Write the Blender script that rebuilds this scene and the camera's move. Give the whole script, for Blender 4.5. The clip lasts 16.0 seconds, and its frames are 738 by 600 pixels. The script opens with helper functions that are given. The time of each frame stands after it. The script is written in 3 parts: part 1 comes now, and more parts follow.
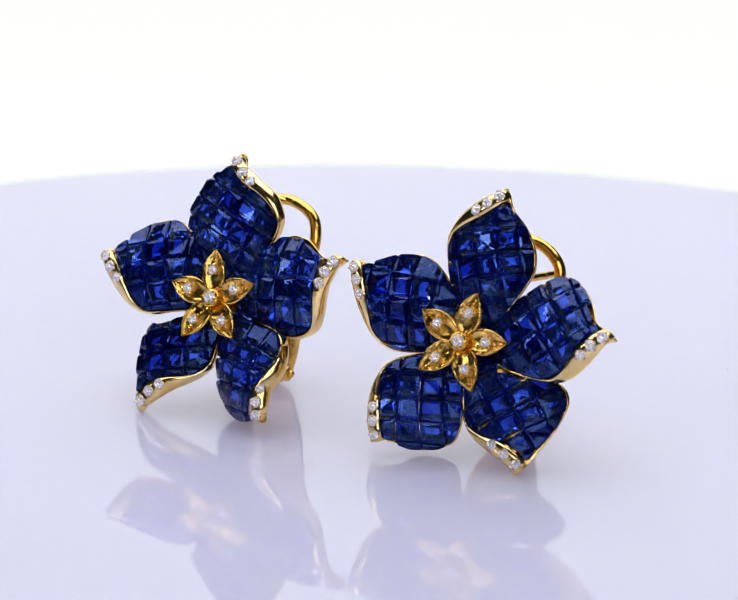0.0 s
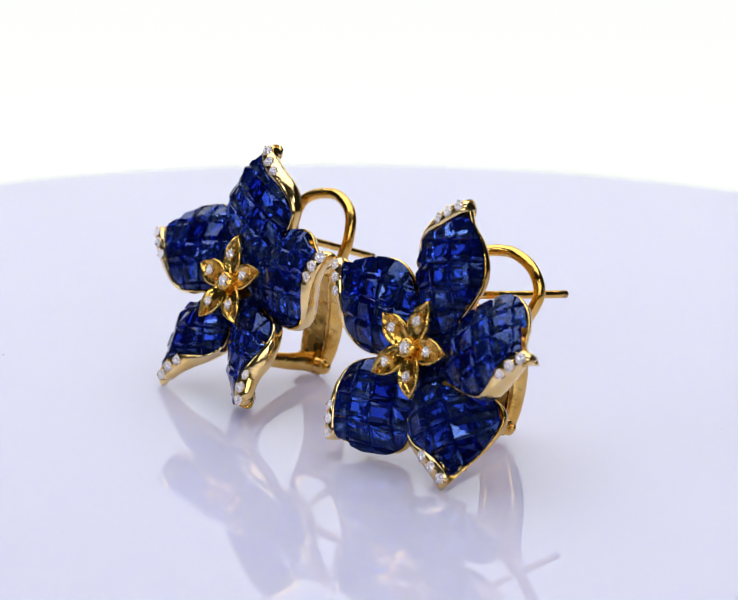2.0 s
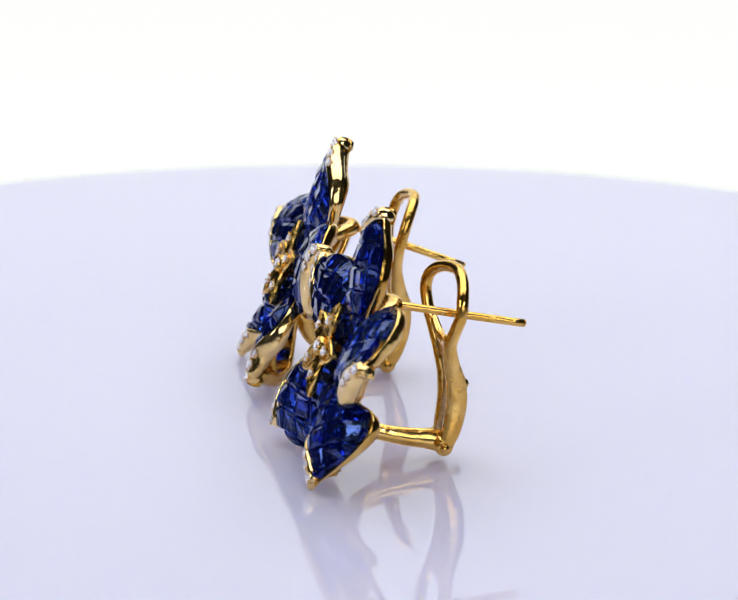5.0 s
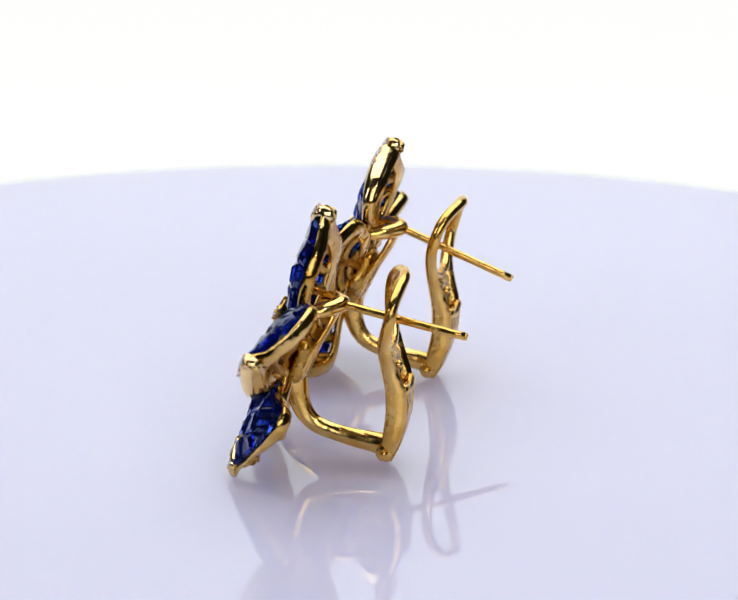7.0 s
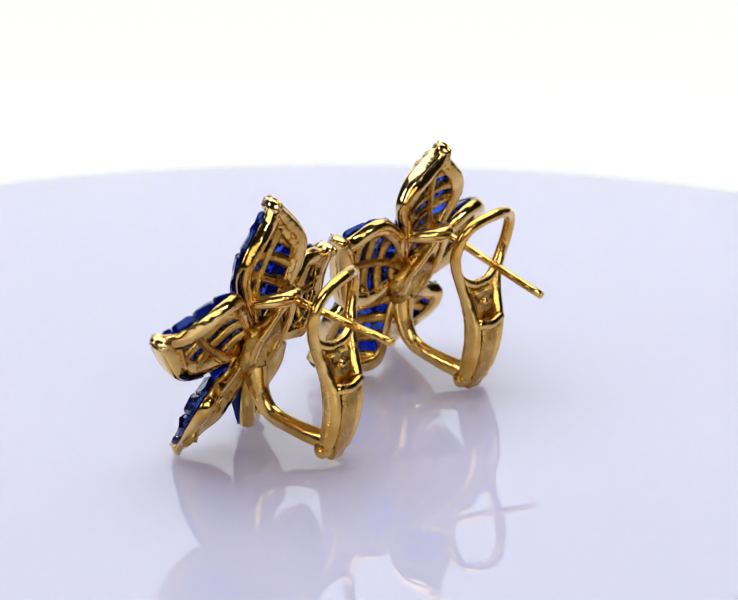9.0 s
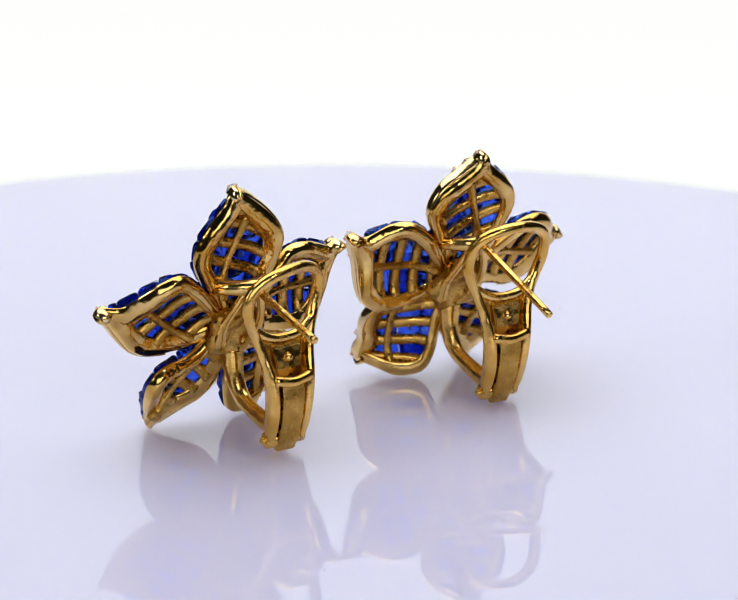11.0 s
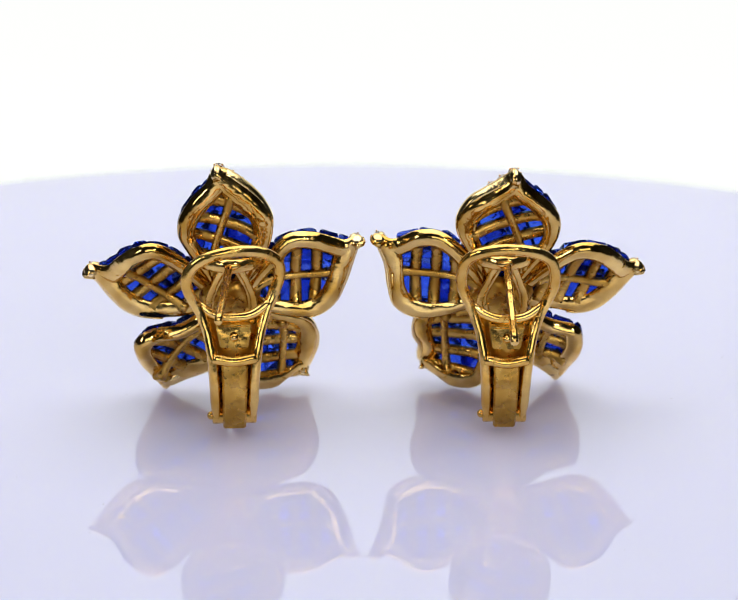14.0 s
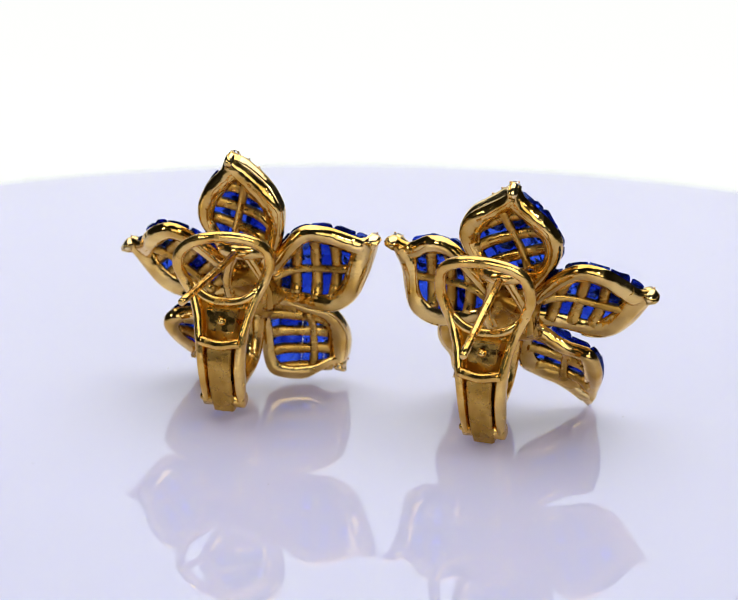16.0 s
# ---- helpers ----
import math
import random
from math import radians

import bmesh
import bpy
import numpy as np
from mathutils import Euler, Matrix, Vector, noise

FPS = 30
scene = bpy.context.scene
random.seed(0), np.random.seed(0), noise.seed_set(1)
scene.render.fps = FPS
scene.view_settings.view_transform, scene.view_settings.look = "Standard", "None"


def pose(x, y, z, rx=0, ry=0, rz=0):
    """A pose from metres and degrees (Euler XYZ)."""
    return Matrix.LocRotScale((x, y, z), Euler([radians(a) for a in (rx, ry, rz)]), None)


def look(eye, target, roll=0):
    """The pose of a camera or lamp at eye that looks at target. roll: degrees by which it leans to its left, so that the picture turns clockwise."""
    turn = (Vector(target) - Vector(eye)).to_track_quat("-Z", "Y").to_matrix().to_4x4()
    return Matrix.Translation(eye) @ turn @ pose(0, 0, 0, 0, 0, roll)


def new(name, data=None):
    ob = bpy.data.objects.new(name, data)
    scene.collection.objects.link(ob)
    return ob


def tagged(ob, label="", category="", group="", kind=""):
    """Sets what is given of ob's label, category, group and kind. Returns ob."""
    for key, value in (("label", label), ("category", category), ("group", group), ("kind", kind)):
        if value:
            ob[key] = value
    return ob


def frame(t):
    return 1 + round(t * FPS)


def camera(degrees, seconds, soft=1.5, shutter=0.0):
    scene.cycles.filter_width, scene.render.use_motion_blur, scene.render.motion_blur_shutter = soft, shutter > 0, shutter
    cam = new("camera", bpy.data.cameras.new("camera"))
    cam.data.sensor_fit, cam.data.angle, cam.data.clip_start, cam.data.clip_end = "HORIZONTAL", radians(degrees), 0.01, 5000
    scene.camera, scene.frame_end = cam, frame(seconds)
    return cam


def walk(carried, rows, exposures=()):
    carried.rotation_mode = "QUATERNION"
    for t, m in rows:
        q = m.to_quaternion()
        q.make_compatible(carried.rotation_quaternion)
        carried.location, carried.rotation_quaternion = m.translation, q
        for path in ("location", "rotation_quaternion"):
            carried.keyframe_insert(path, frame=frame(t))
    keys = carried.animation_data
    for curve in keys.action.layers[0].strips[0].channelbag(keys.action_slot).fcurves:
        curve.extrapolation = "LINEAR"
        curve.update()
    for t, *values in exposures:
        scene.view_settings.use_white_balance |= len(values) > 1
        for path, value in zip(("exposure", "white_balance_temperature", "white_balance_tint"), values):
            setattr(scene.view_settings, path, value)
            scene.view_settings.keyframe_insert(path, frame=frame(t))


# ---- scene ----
# ---------------------------------------------------------------- camera
cam = camera(15.23, 16.0, soft=1.1)
EYE = Vector((0.0, -0.29, 0.1013))
DOWN, LEAN = 16.88, -0.64
VIEW = Matrix.Translation(EYE) @ pose(0, 0, 0, 90 - DOWN, 0, 0) @ pose(0, 0, 0, 0, 0, -LEAN)
walk(cam, [(0.0, VIEW), (16.0, VIEW)])
cam.data.dof.use_dof = True
cam.data.dof.focus_distance = 0.298
cam.data.dof.aperture_fstop = 45.0
SPIN = 10.648  # degrees a second, clockwise from above

# ---------------------------------------------------------------- world and lights
world = bpy.data.worlds.new("studio")
scene.world = world
world.use_nodes = True
world.node_tree.nodes["Background"].inputs["Color"].default_value = (0.80, 0.84, 1.0, 1)
world.node_tree.nodes["Background"].inputs["Strength"].default_value = 0.12


def softbox(name, eye, target, w, h, watts, colour):
    data = bpy.data.lights.new(name, "AREA")
    data.shape, data.size, data.size_y, data.energy, data.color = "RECTANGLE", w, h, watts, colour
    ob = new(name, data)
    ob.matrix_world = look(eye, target)
    return ob


softbox("softbox_top", (0.0, 0.20, 0.58), (0, 0.06, 0), 0.95, 0.70, 5.15, (0.93, 0.95, 1.0))
softbox("softbox_side", (-0.55, -0.28, 0.34), (0, 0, 0.01), 0.10, 0.20, 0.55, (0.95, 0.97, 1.0))
# Unseen fill, added in place of a bright room behind the camera.
softbox("front_fill", (0.12, -0.85, 0.36), (0, 0, 0.01), 0.75, 0.42, 2.15, (0.96, 0.97, 1.0))
# Small unseen lamp, added only for sparkle on gold and stones.
softbox("sparkle_lamp", (0.30, -0.42, 0.42), (0, 0, 0.01), 0.05, 0.05, 0.35, (1.0, 0.98, 0.95))


# ---------------------------------------------------------------- materials
def material(name, colour, rough=0.5, metal=0.0, ior=1.5, transmission=0.0, coat=0.0):
    m = bpy.data.materials.new(name)
    m.use_nodes = True
    b = m.node_tree.nodes["Principled BSDF"]
    b.inputs["Base Color"].default_value = (*colour, 1)
    b.inputs["Roughness"].default_value = rough
    b.inputs["Metallic"].default_value = metal
    b.inputs["IOR"].default_value = ior
    b.inputs["Transmission Weight"].default_value = transmission
    b.inputs["Coat Weight"].default_value = coat
    return m, m.node_tree, b


def noise_node(tree, scale, detail=3.0):
    co = tree.nodes.new("ShaderNodeTexCoord")
    n = tree.nodes.new("ShaderNodeTexNoise")
    n.inputs["Scale"].default_value, n.inputs["Detail"].default_value = scale, detail
    tree.links.new(co.outputs["Object"], n.inputs["Vector"])
    return n


def ramp_node(tree, source, low, high, a, b):
    r = tree.nodes.new("ShaderNodeMapRange")
    for k, v in (("From Min", low), ("From Max", high), ("To Min", a), ("To Max", b)):
        r.inputs[k].default_value = v
    tree.links.new(source, r.inputs["Value"])
    return r.outputs["Result"]


def mix_colour(tree, fac, a, b):
    m = tree.nodes.new("ShaderNodeMix")
    m.data_type = "RGBA"
    m.inputs[6].default_value, m.inputs[7].default_value = (*a, 1), (*b, 1)
    tree.links.new(fac, m.inputs[0])
    return m.outputs[2]


def relief(tree, bsdf, source, strength, distance):
    bump = tree.nodes.new("ShaderNodeBump")
    bump.inputs["Strength"].default_value, bump.inputs["Distance"].default_value = strength, distance
    tree.links.new(source, bump.inputs["Height"])
    tree.links.new(bump.outputs["Normal"], bsdf.inputs["Normal"])


def gold_material(name, colour, deep, rough, bumps):
    m, tree, b = material(name, colour, rough, 1.0)
    wide = noise_node(tree, 260, 2)
    tree.links.new(mix_colour(tree, ramp_node(tree, wide.outputs["Fac"], 0.35, 0.7, 0, 1), colour, deep), b.inputs["Base Color"])
    fine = noise_node(tree, 900, 4)
    tree.links.new(ramp_node(tree, fine.outputs["Fac"], 0.3, 0.75, rough * 0.6, rough * 1.9), b.inputs["Roughness"])
    mid = noise_node(tree, 750, 2)
    both = tree.nodes.new("ShaderNodeMath")
    both.operation = "MULTIPLY_ADD"
    both.inputs[1].default_value = 0.35
    tree.links.new(mid.outputs["Fac"], both.inputs[0])
    tree.links.new(wide.outputs["Fac"], both.inputs[2])
    relief(tree, b, both.outputs[0], bumps, 0.0007)
    return m


GOLD = gold_material("polished_gold", (0.94, 0.63, 0.19), (0.70, 0.38, 0.06), 0.17, 0.42)
# Lip gold: the white that the lips reflect is mixed into the base colour.
REFLECT_PALE = gold_material("reflection_pale_gold", (0.96, 0.74, 0.36), (0.86, 0.60, 0.21), 0.13, 0.35)
# Satin finish; the shade in the recesses is put into this darker colour.
SHADED_SATIN = gold_material("shaded_satin_gold", (0.72, 0.44, 0.10), (0.42, 0.21, 0.028), 0.25, 0.45)

CAST = gold_material("cast_gold", (0.93, 0.64, 0.21), (0.56, 0.30, 0.04), 0.11, 0.45)
BLOSSOM = gold_material("grained_gold", (0.94, 0.60, 0.16), (0.72, 0.40, 0.06), 0.20, 0.6)

SAPPHIRE, _t, _b = material("sapphire", (0.03, 0.08, 0.5), 0.05, 0.0, 1.76, 0.95)
_b.inputs["Specular Tint"].default_value = (0.2, 0.35, 1.0, 1)
_b.inputs["Specular IOR Level"].default_value = 0.18
_info = _t.nodes.new("ShaderNodeObjectInfo")
_t.links.new(mix_colour(_t, _info.outputs["Random"], (0.003, 0.012, 0.36), (0.045, 0.125, 0.88)), _b.inputs["Base Color"])
_n = noise_node(_t, 420, 2)
relief(_t, _b, _n.outputs["Fac"], 0.16, 0.0006)

DIAMOND, _t, _b = material("diamond", (1.0, 0.95, 0.98), 0.02, 0.6, 2.4, 0.0)
_v = _t.nodes.new("ShaderNodeTexVoronoi")
_v.inputs["Scale"].default_value = 2.6
_t.links.new(_t.nodes.new("ShaderNodeTexCoord").outputs["Object"], _v.inputs["Vector"])
relief(_t, _b, _v.outputs["Distance"], 1.0, 0.0005)

ACRYLIC, _t, _b = material("white_acrylic", (0.70, 0.70, 0.93), 0.02, 0.0, 1.68)
_n = noise_node(_t, 14, 3)
_t.links.new(mix_colour(_t, _n.outputs["Fac"], (0.685, 0.675, 0.985), (0.705, 0.695, 0.988)), _b.inputs["Base Color"])
_f = noise_node(_t, 320, 3)
_t.links.new(ramp_node(_t, _f.outputs["Fac"], 0.4, 0.8, 0.006, 0.016), _b.inputs["Roughness"])
_b.inputs["Subsurface Weight"].default_value = 1.0
_b.inputs["Subsurface Radius"].default_value = (1.0, 1.0, 0.9)
_b.inputs["Subsurface Scale"].default_value = 0.013

DUST, _t, _b = material("dust", (0.20, 0.19, 0.20), 0.9)

# The sheet's overexposed white is its own emission; no lamp lights it.
GLOW_SHEET, _t, _b = material("glowing_white_sheet", (0.02, 0.02, 0.02), 0.9)
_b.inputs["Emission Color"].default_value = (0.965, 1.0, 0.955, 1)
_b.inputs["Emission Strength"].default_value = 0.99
WALL, _t, _b = material("grey_wall", (0.14, 0.14, 0.145), 0.9)
_n = noise_node(_t, 6, 4)
_t.links.new(mix_colour(_t, _n.outputs["Fac"], (0.055, 0.055, 0.06), (0.085, 0.085, 0.09)), _b.inputs["Base Color"])

MM = 0.001


# ---------------------------------------------------------------- mesh helpers
def mesh_of(name, bm, mat, smooth=True):
    bmesh.ops.recalc_face_normals(bm, faces=bm.faces)
    me = bpy.data.meshes.new(name)
    bm.to_mesh(me)
    bm.free()
    me.materials.append(mat)
    for p in me.polygons:
        p.use_smooth = smooth
    return me


def part(name, bm, mat, parent, label="", smooth=True):
    ob = new(name, mesh_of(name, bm, mat, smooth))
    ob.parent = parent
    return tagged(ob, label)


def spline(points, n):
    """n + 1 points of a Catmull-Rom curve through the points, evenly spread."""
    pts = [Vector(p) for p in points]
    pts = [2 * pts[0] - pts[1], *pts, 2 * pts[-1] - pts[-2]]
    fine = []
    for a, b, c, d in zip(pts, pts[1:], pts[2:], pts[3:]):
        for k in range(16):
            t = k / 16
            fine.append(0.5 * (2 * b + (c - a) * t + (2 * a - 5 * b + 4 * c - d) * t * t + (3 * b - a - 3 * c + d) * t ** 3))
    fine.append(pts[-2].copy())
    run = [0.0]
    for a, b in zip(fine, fine[1:]):
        run.append(run[-1] + (b - a).length)
    out, j = [], 0
    for k in range(n + 1):
        want = run[-1] * k / n
        while j < len(run) - 2 and run[j + 1] < want:
            j += 1
        f = (want - run[j]) / max(run[j + 1] - run[j], 1e-9)
        out.append(fine[j].lerp(fine[j + 1], min(f, 1.0)))
    return out


def ring_sweep(bm, rings, closed=False, caps=True):
    """Skins rings of equal count into a tube."""
    vs = [[bm.verts.new(p * MM) for p in r] for r in rings]
    n = len(vs[0])
    pairs = list(zip(vs, vs[1:])) + ([(vs[-1], vs[0])] if closed else [])
    for a, b in pairs:
        for k in range(n):
            bm.faces.new((a[k], a[(k + 1) % n], b[(k + 1) % n], b[k]))
    if caps and not closed:
        bm.faces.new(vs[0][::-1])
        bm.faces.new(vs[-1])


def tube(bm, points, radii, sides=10, n=None, flat=1.0, up=(0, 0, 1), closed=False):
    """A rounded tube along a curve; radii a number or a list along it; flat squeezes it along up."""
    path = spline(points, n) if n else [Vector(p) for p in points]
    m = len(path)
    radii = radii if isinstance(radii, (list, tuple)) else [radii]
    rings = []
    for k, p in enumerate(path):
        a = path[k - 1] if k or closed else path[0]
        b = path[(k + 1) % m] if k < m - 1 or closed else path[-1]
        t = (b - a).normalized()
        u = Vector(up)
        side = t.cross(u)
        if side.length < 1e-3:
            side = t.cross(Vector((0, 1, 0.1)))
        side.normalize()
        u = side.cross(t).normalized()
        f = k / (m - 1) * (len(radii) - 1)
        i = min(int(f), len(radii) - 2) if len(radii) > 1 else 0
        r = radii[0] if len(radii) == 1 else radii[i] + (radii[i + 1] - radii[i]) * (f - i)
        w = flat if isinstance(flat, (int, float)) else float(np.interp(k / (m - 1), np.linspace(0, 1, len(flat)), flat))
        rings.append([p + side * (r * math.cos(q)) + u * (r * w * math.sin(q)) for q in (2 * math.pi * s / sides for s in range(sides))])
    ring_sweep(bm, rings, closed)


def ball(bm, centre, r, squash=1.0, seg=10):
    res = bmesh.ops.create_uvsphere(bm, u_segments=seg, v_segments=max(6, seg - 3), radius=r * MM)
    for v in res["verts"]:
        v.co = Vector((v.co.x, v.co.y, v.co.z * squash)) + Vector(centre) * MM


def block(bm, corners_low, corners_high):
    """A slab between two outlines of equal count."""
    ring_sweep(bm, [[Vector(c) for c in corners_low], [Vector(c) for c in corners_high]])


# ---------------------------------------------------------------- the place
bm = bmesh.new()
prof = [(0.42, -0.09)] + [(0.55 + 0.25 * math.sin(q), 0.16 - 0.25 * math.cos(q)) for q in np.linspace(0, math.pi / 2, 10)] + [(0.80, 0.75)]
rows = [[bm.verts.new((x, y, z)) for x in (-0.42, 0.42)] for y, z in prof]
for a, b in zip(rows, rows[1:]):
    bm.faces.new((a[0], a[1], b[1], b[0]))
ob = new("backdrop", mesh_of("backdrop", bm, GLOW_SHEET))
tagged(ob, "seamless white sheet, its overexposed brightness given off as its own glow", "backdrop", kind="structure")


def slab(name, x0, x1, y0, y1, z0, z1, mat, label, category):
    bm = bmesh.new()
    block(bm, [(x0 / MM, y0 / MM, z0 / MM), (x1 / MM, y0 / MM, z0 / MM), (x1 / MM, y1 / MM, z0 / MM), (x0 / MM, y1 / MM, z0 / MM)],
          [(x0 / MM, y0 / MM, z1 / MM), (x1 / MM, y0 / MM, z1 / MM), (x1 / MM, y1 / MM, z1 / MM), (x0 / MM, y1 / MM, z1 / MM)])
    return tagged(new(name, mesh_of(name, bm, mat, False)), label, category, kind="structure")


slab("floor", -1.5, 1.5, -1.5, 0.9, -0.2, -0.095, WALL, "plain grey studio floor", "floor")
slab("wall_north", -1.5, 1.5, 0.9, 1.0, -0.2, 1.4, WALL, "plain grey studio wall", "wall")
slab("wall_south", -1.5, 1.5, -1.5, -1.4, -0.2, 1.4, WALL, "plain grey studio wall", "wall")
slab("wall_west", -1.5, -1.4, -1.4, 0.9, -0.2, 1.4, WALL, "plain grey studio wall", "wall")
slab("wall_east", 1.4, 1.5, -1.4, 0.9, -0.2, 1.4, WALL, "plain grey studio wall", "wall")
slab("ceiling", -1.5, 1.5, -1.5, 0.9, 1.4, 1.5, WALL, "plain grey studio ceiling", "ceiling")

# ---------------------------------------------------------------- turntable
DISC = 115.5


def lathe(bm, profile, n=96):
    rings = [[Vector((r * math.cos(2 * math.pi * k / n), r * math.sin(2 * math.pi * k / n), z)) for k in range(n)] for r, z in profile]
    ring_sweep(bm, rings)


turntable = tagged(new("turntable"), "round turntable with a glossy white acrylic top", "turntable")
bm = bmesh.new()
lathe(bm, [(DISC - 1.5, -8)] + [(DISC - 1.5 + 1.5 * math.cos(q), -1.5 + 1.5 * math.sin(q)) for q in np.linspace(-0.2, math.pi / 2, 6)] + [(40, 0), (0.4, 0)], 160)
top = part("top", bm, ACRYLIC, turntable, "glossy white acrylic disc")
for p in top.data.polygons:
    p.use_smooth = abs(p.normal.z) < 0.99
bm = bmesh.new()
lathe(bm, [(70, -95), (70, -30), (62, -12), (62, -8), (0.4, -8)])
part("base", bm, WALL, turntable, "grey motor housing")
bm = bmesh.new()
rng = random.Random(4)
for _ in range(46):
    a, r, s = rng.uniform(0, 6.283), 95 * math.sqrt(rng.random()), rng.uniform(0.025, 0.07)
    c = Vector((r * math.cos(a), r * math.sin(a), s * 0.6))
    ball(bm, c, s, 0.6, 5)
tagged(part("dust", bm, DUST, turntable, "tiny dark dust specks"), kind="stuff")


# ---------------------------------------------------------------- earring
class Petal:
    """A cupped petal from its base to its tip; u runs across it from -1 (left) to 1 (right), v from base to tip.
    left and right are its edges, seen with the petal pointing up, crest the highest point of its middle."""

    def __init__(self, base, left, right, crest, tip, fold, wide=1.7):
        self.base, self.tip, self.crest, self.fold = Vector(base), Vector(tip), Vector(crest), fold
        self.slim = 0.4 if self.tip.x < 0 and self.tip.y < -12 else 1.0  # the petal that stands on the table has a thin tip
        axis = (self.tip - self.base).normalized()
        across = axis.cross(Vector((0, 0, 1))).normalized()  # to the right of a petal that points up
        self.edge = {}
        for s, side in ((-1, left), (1, right)):
            root = self.base + across * (s * wide) + Vector((0, 0, -0.5))
            self.edge[s] = spline([root, *side, self.tip], 40)
        self.mid = spline([self.base, self.base.lerp(self.crest, 0.55) + Vector((0, 0, 0.5)), self.crest, self.crest.lerp(self.tip, 0.6) + Vector((0, 0, 0.35)), self.tip], 40)

        grid = [self.at(u, v) for u in np.linspace(-1, 1, 15) for v in np.linspace(0.0, 0.97, 24)]
        self.fit = np.linalg.lstsq(np.array([self.terms(q.x, q.y) for q in grid]), np.array([q.z for q in grid]), rcond=None)[0]

    @staticmethod
    def terms(x, y):
        x, y = x / 8, y / 8
        return [x ** i * y ** j for i in range(5) for j in range(5 - i)]

    def over(self, x, y):
        """The point of the smooth surface over x, y."""
        return Vector((x, y, float(np.dot(self.terms(x, y), self.fit))))

    def over_normal(self, x, y):
        h = 0.15
        return (self.over(x + h, y) - self.over(x - h, y)).cross(self.over(x, y + h) - self.over(x, y - h)).normalized()

    def outline(self, n=26):
        """The outline of the field of stones, in x and y, anticlockwise."""
        left = [self.at(-self.reach(-1, v), v) for v in np.linspace(0.02, 0.89, n)]
        right = [self.at(self.reach(1, v), v) for v in np.linspace(0.02, 0.89, n)]
        return [(q.x, q.y) for q in right + left[::-1]]

    @staticmethod
    def along(curve, v):
        f = min(max(v, 0.0), 1.0) * 40
        i = min(int(f), 39)
        return curve[i].lerp(curve[i + 1], f - i)

    def at(self, u, v):
        l, m, r = self.along(self.edge[-1], v), self.along(self.mid, v), self.along(self.edge[1], v)
        m = m * 0.5 + (l + r) * 0.25 + (m - (l + r) * 0.5).project(Vector((0, 0, 1))) * 0.5
        q = l * (u * (u - 1) / 2) + m * (1 - u * u) + r * (u * (u + 1) / 2)
        q.z += (m.z - (l.z + r.z) / 2) * (u * u - min(abs(u), 1.0) ** 3.4)
        return q

    def normal(self, u, v):
        a, b = self.at(u + 0.05, v) - self.at(u - 0.05, v), self.at(u, min(v + 0.04, 1)) - self.at(u, v - 0.04)
        n = a.cross(b)
        n.normalize()
        return n if n.z > 0 else -n

    def reach(self, s, v):
        """How far across the stones go on the side s: up to the lip on its side, to a thin rim on the other."""
        room = max((self.at(s, v) - self.at(0, v)).length, 0.05)
        if s != self.fold:
            return 1 - min(0.14 / room, 0.5)
        k = min(max((v - 0.46) / 0.34, 0.0), 1.0)
        return max(1 - (0.30 + 1.75 * k * k * (3 - 2 * k)) / room, -0.85)


def clip_line(poly, px, py, nx, ny):
    """The part of a convex polygon on the side of the line through (px, py) to which (nx, ny) points."""
    out = []
    for (ax, ay), (bx, by) in zip(poly, poly[1:] + poly[:1]):
        da, db = (ax - px) * nx + (ay - py) * ny, (bx - px) * nx + (by - py) * ny
        if da >= 0:
            out.append((ax, ay))
        if (da > 0 > db) or (da < 0 < db):
            f = da / (da - db)
            out.append((ax + (bx - ax) * f, ay + (by - ay) * f))
    return out


def inside(poly, x, y):
    hit = False
    for (ax, ay), (bx, by) in zip(poly, poly[1:] + poly[:1]):
        if (ay > y) != (by > y) and x < (bx - ax) * (y - ay) / (by - ay) + ax:
            hit = not hit
    return hit


def cut_cell(cell, outline):
    """A square cell cut down to the outline: each edge of the outline that crosses it takes a slice off."""
    poly = cell
    for (ax, ay), (bx, by) in zip(outline, outline[1:] + outline[:1]):
        ex, ey = bx - ax, by - ay
        size = math.hypot(ex, ey)
        if size < 1e-6:
            continue
        if len(poly) >= 3 and (inside(cell, ax, ay) or inside(cell, bx, by)):
            poly = clip_line(poly, ax, ay, -ey / size, ex / size)
    return poly


def tidy(poly, least=0.35):
    """Drops corners that lie closer together than least."""
    out = []
    for p in poly:
        if not out or math.hypot(p[0] - out[-1][0], p[1] - out[-1][1]) > least:
            out.append(p)
    while len(out) > 3 and math.hypot(out[0][0] - out[-1][0], out[0][1] - out[-1][1]) <= least:
        out.pop()
    return out


def area(poly):
    return abs(sum(a[0] * b[1] - b[0] * a[1] for a, b in zip(poly, poly[1:] + poly[:1]))) / 2


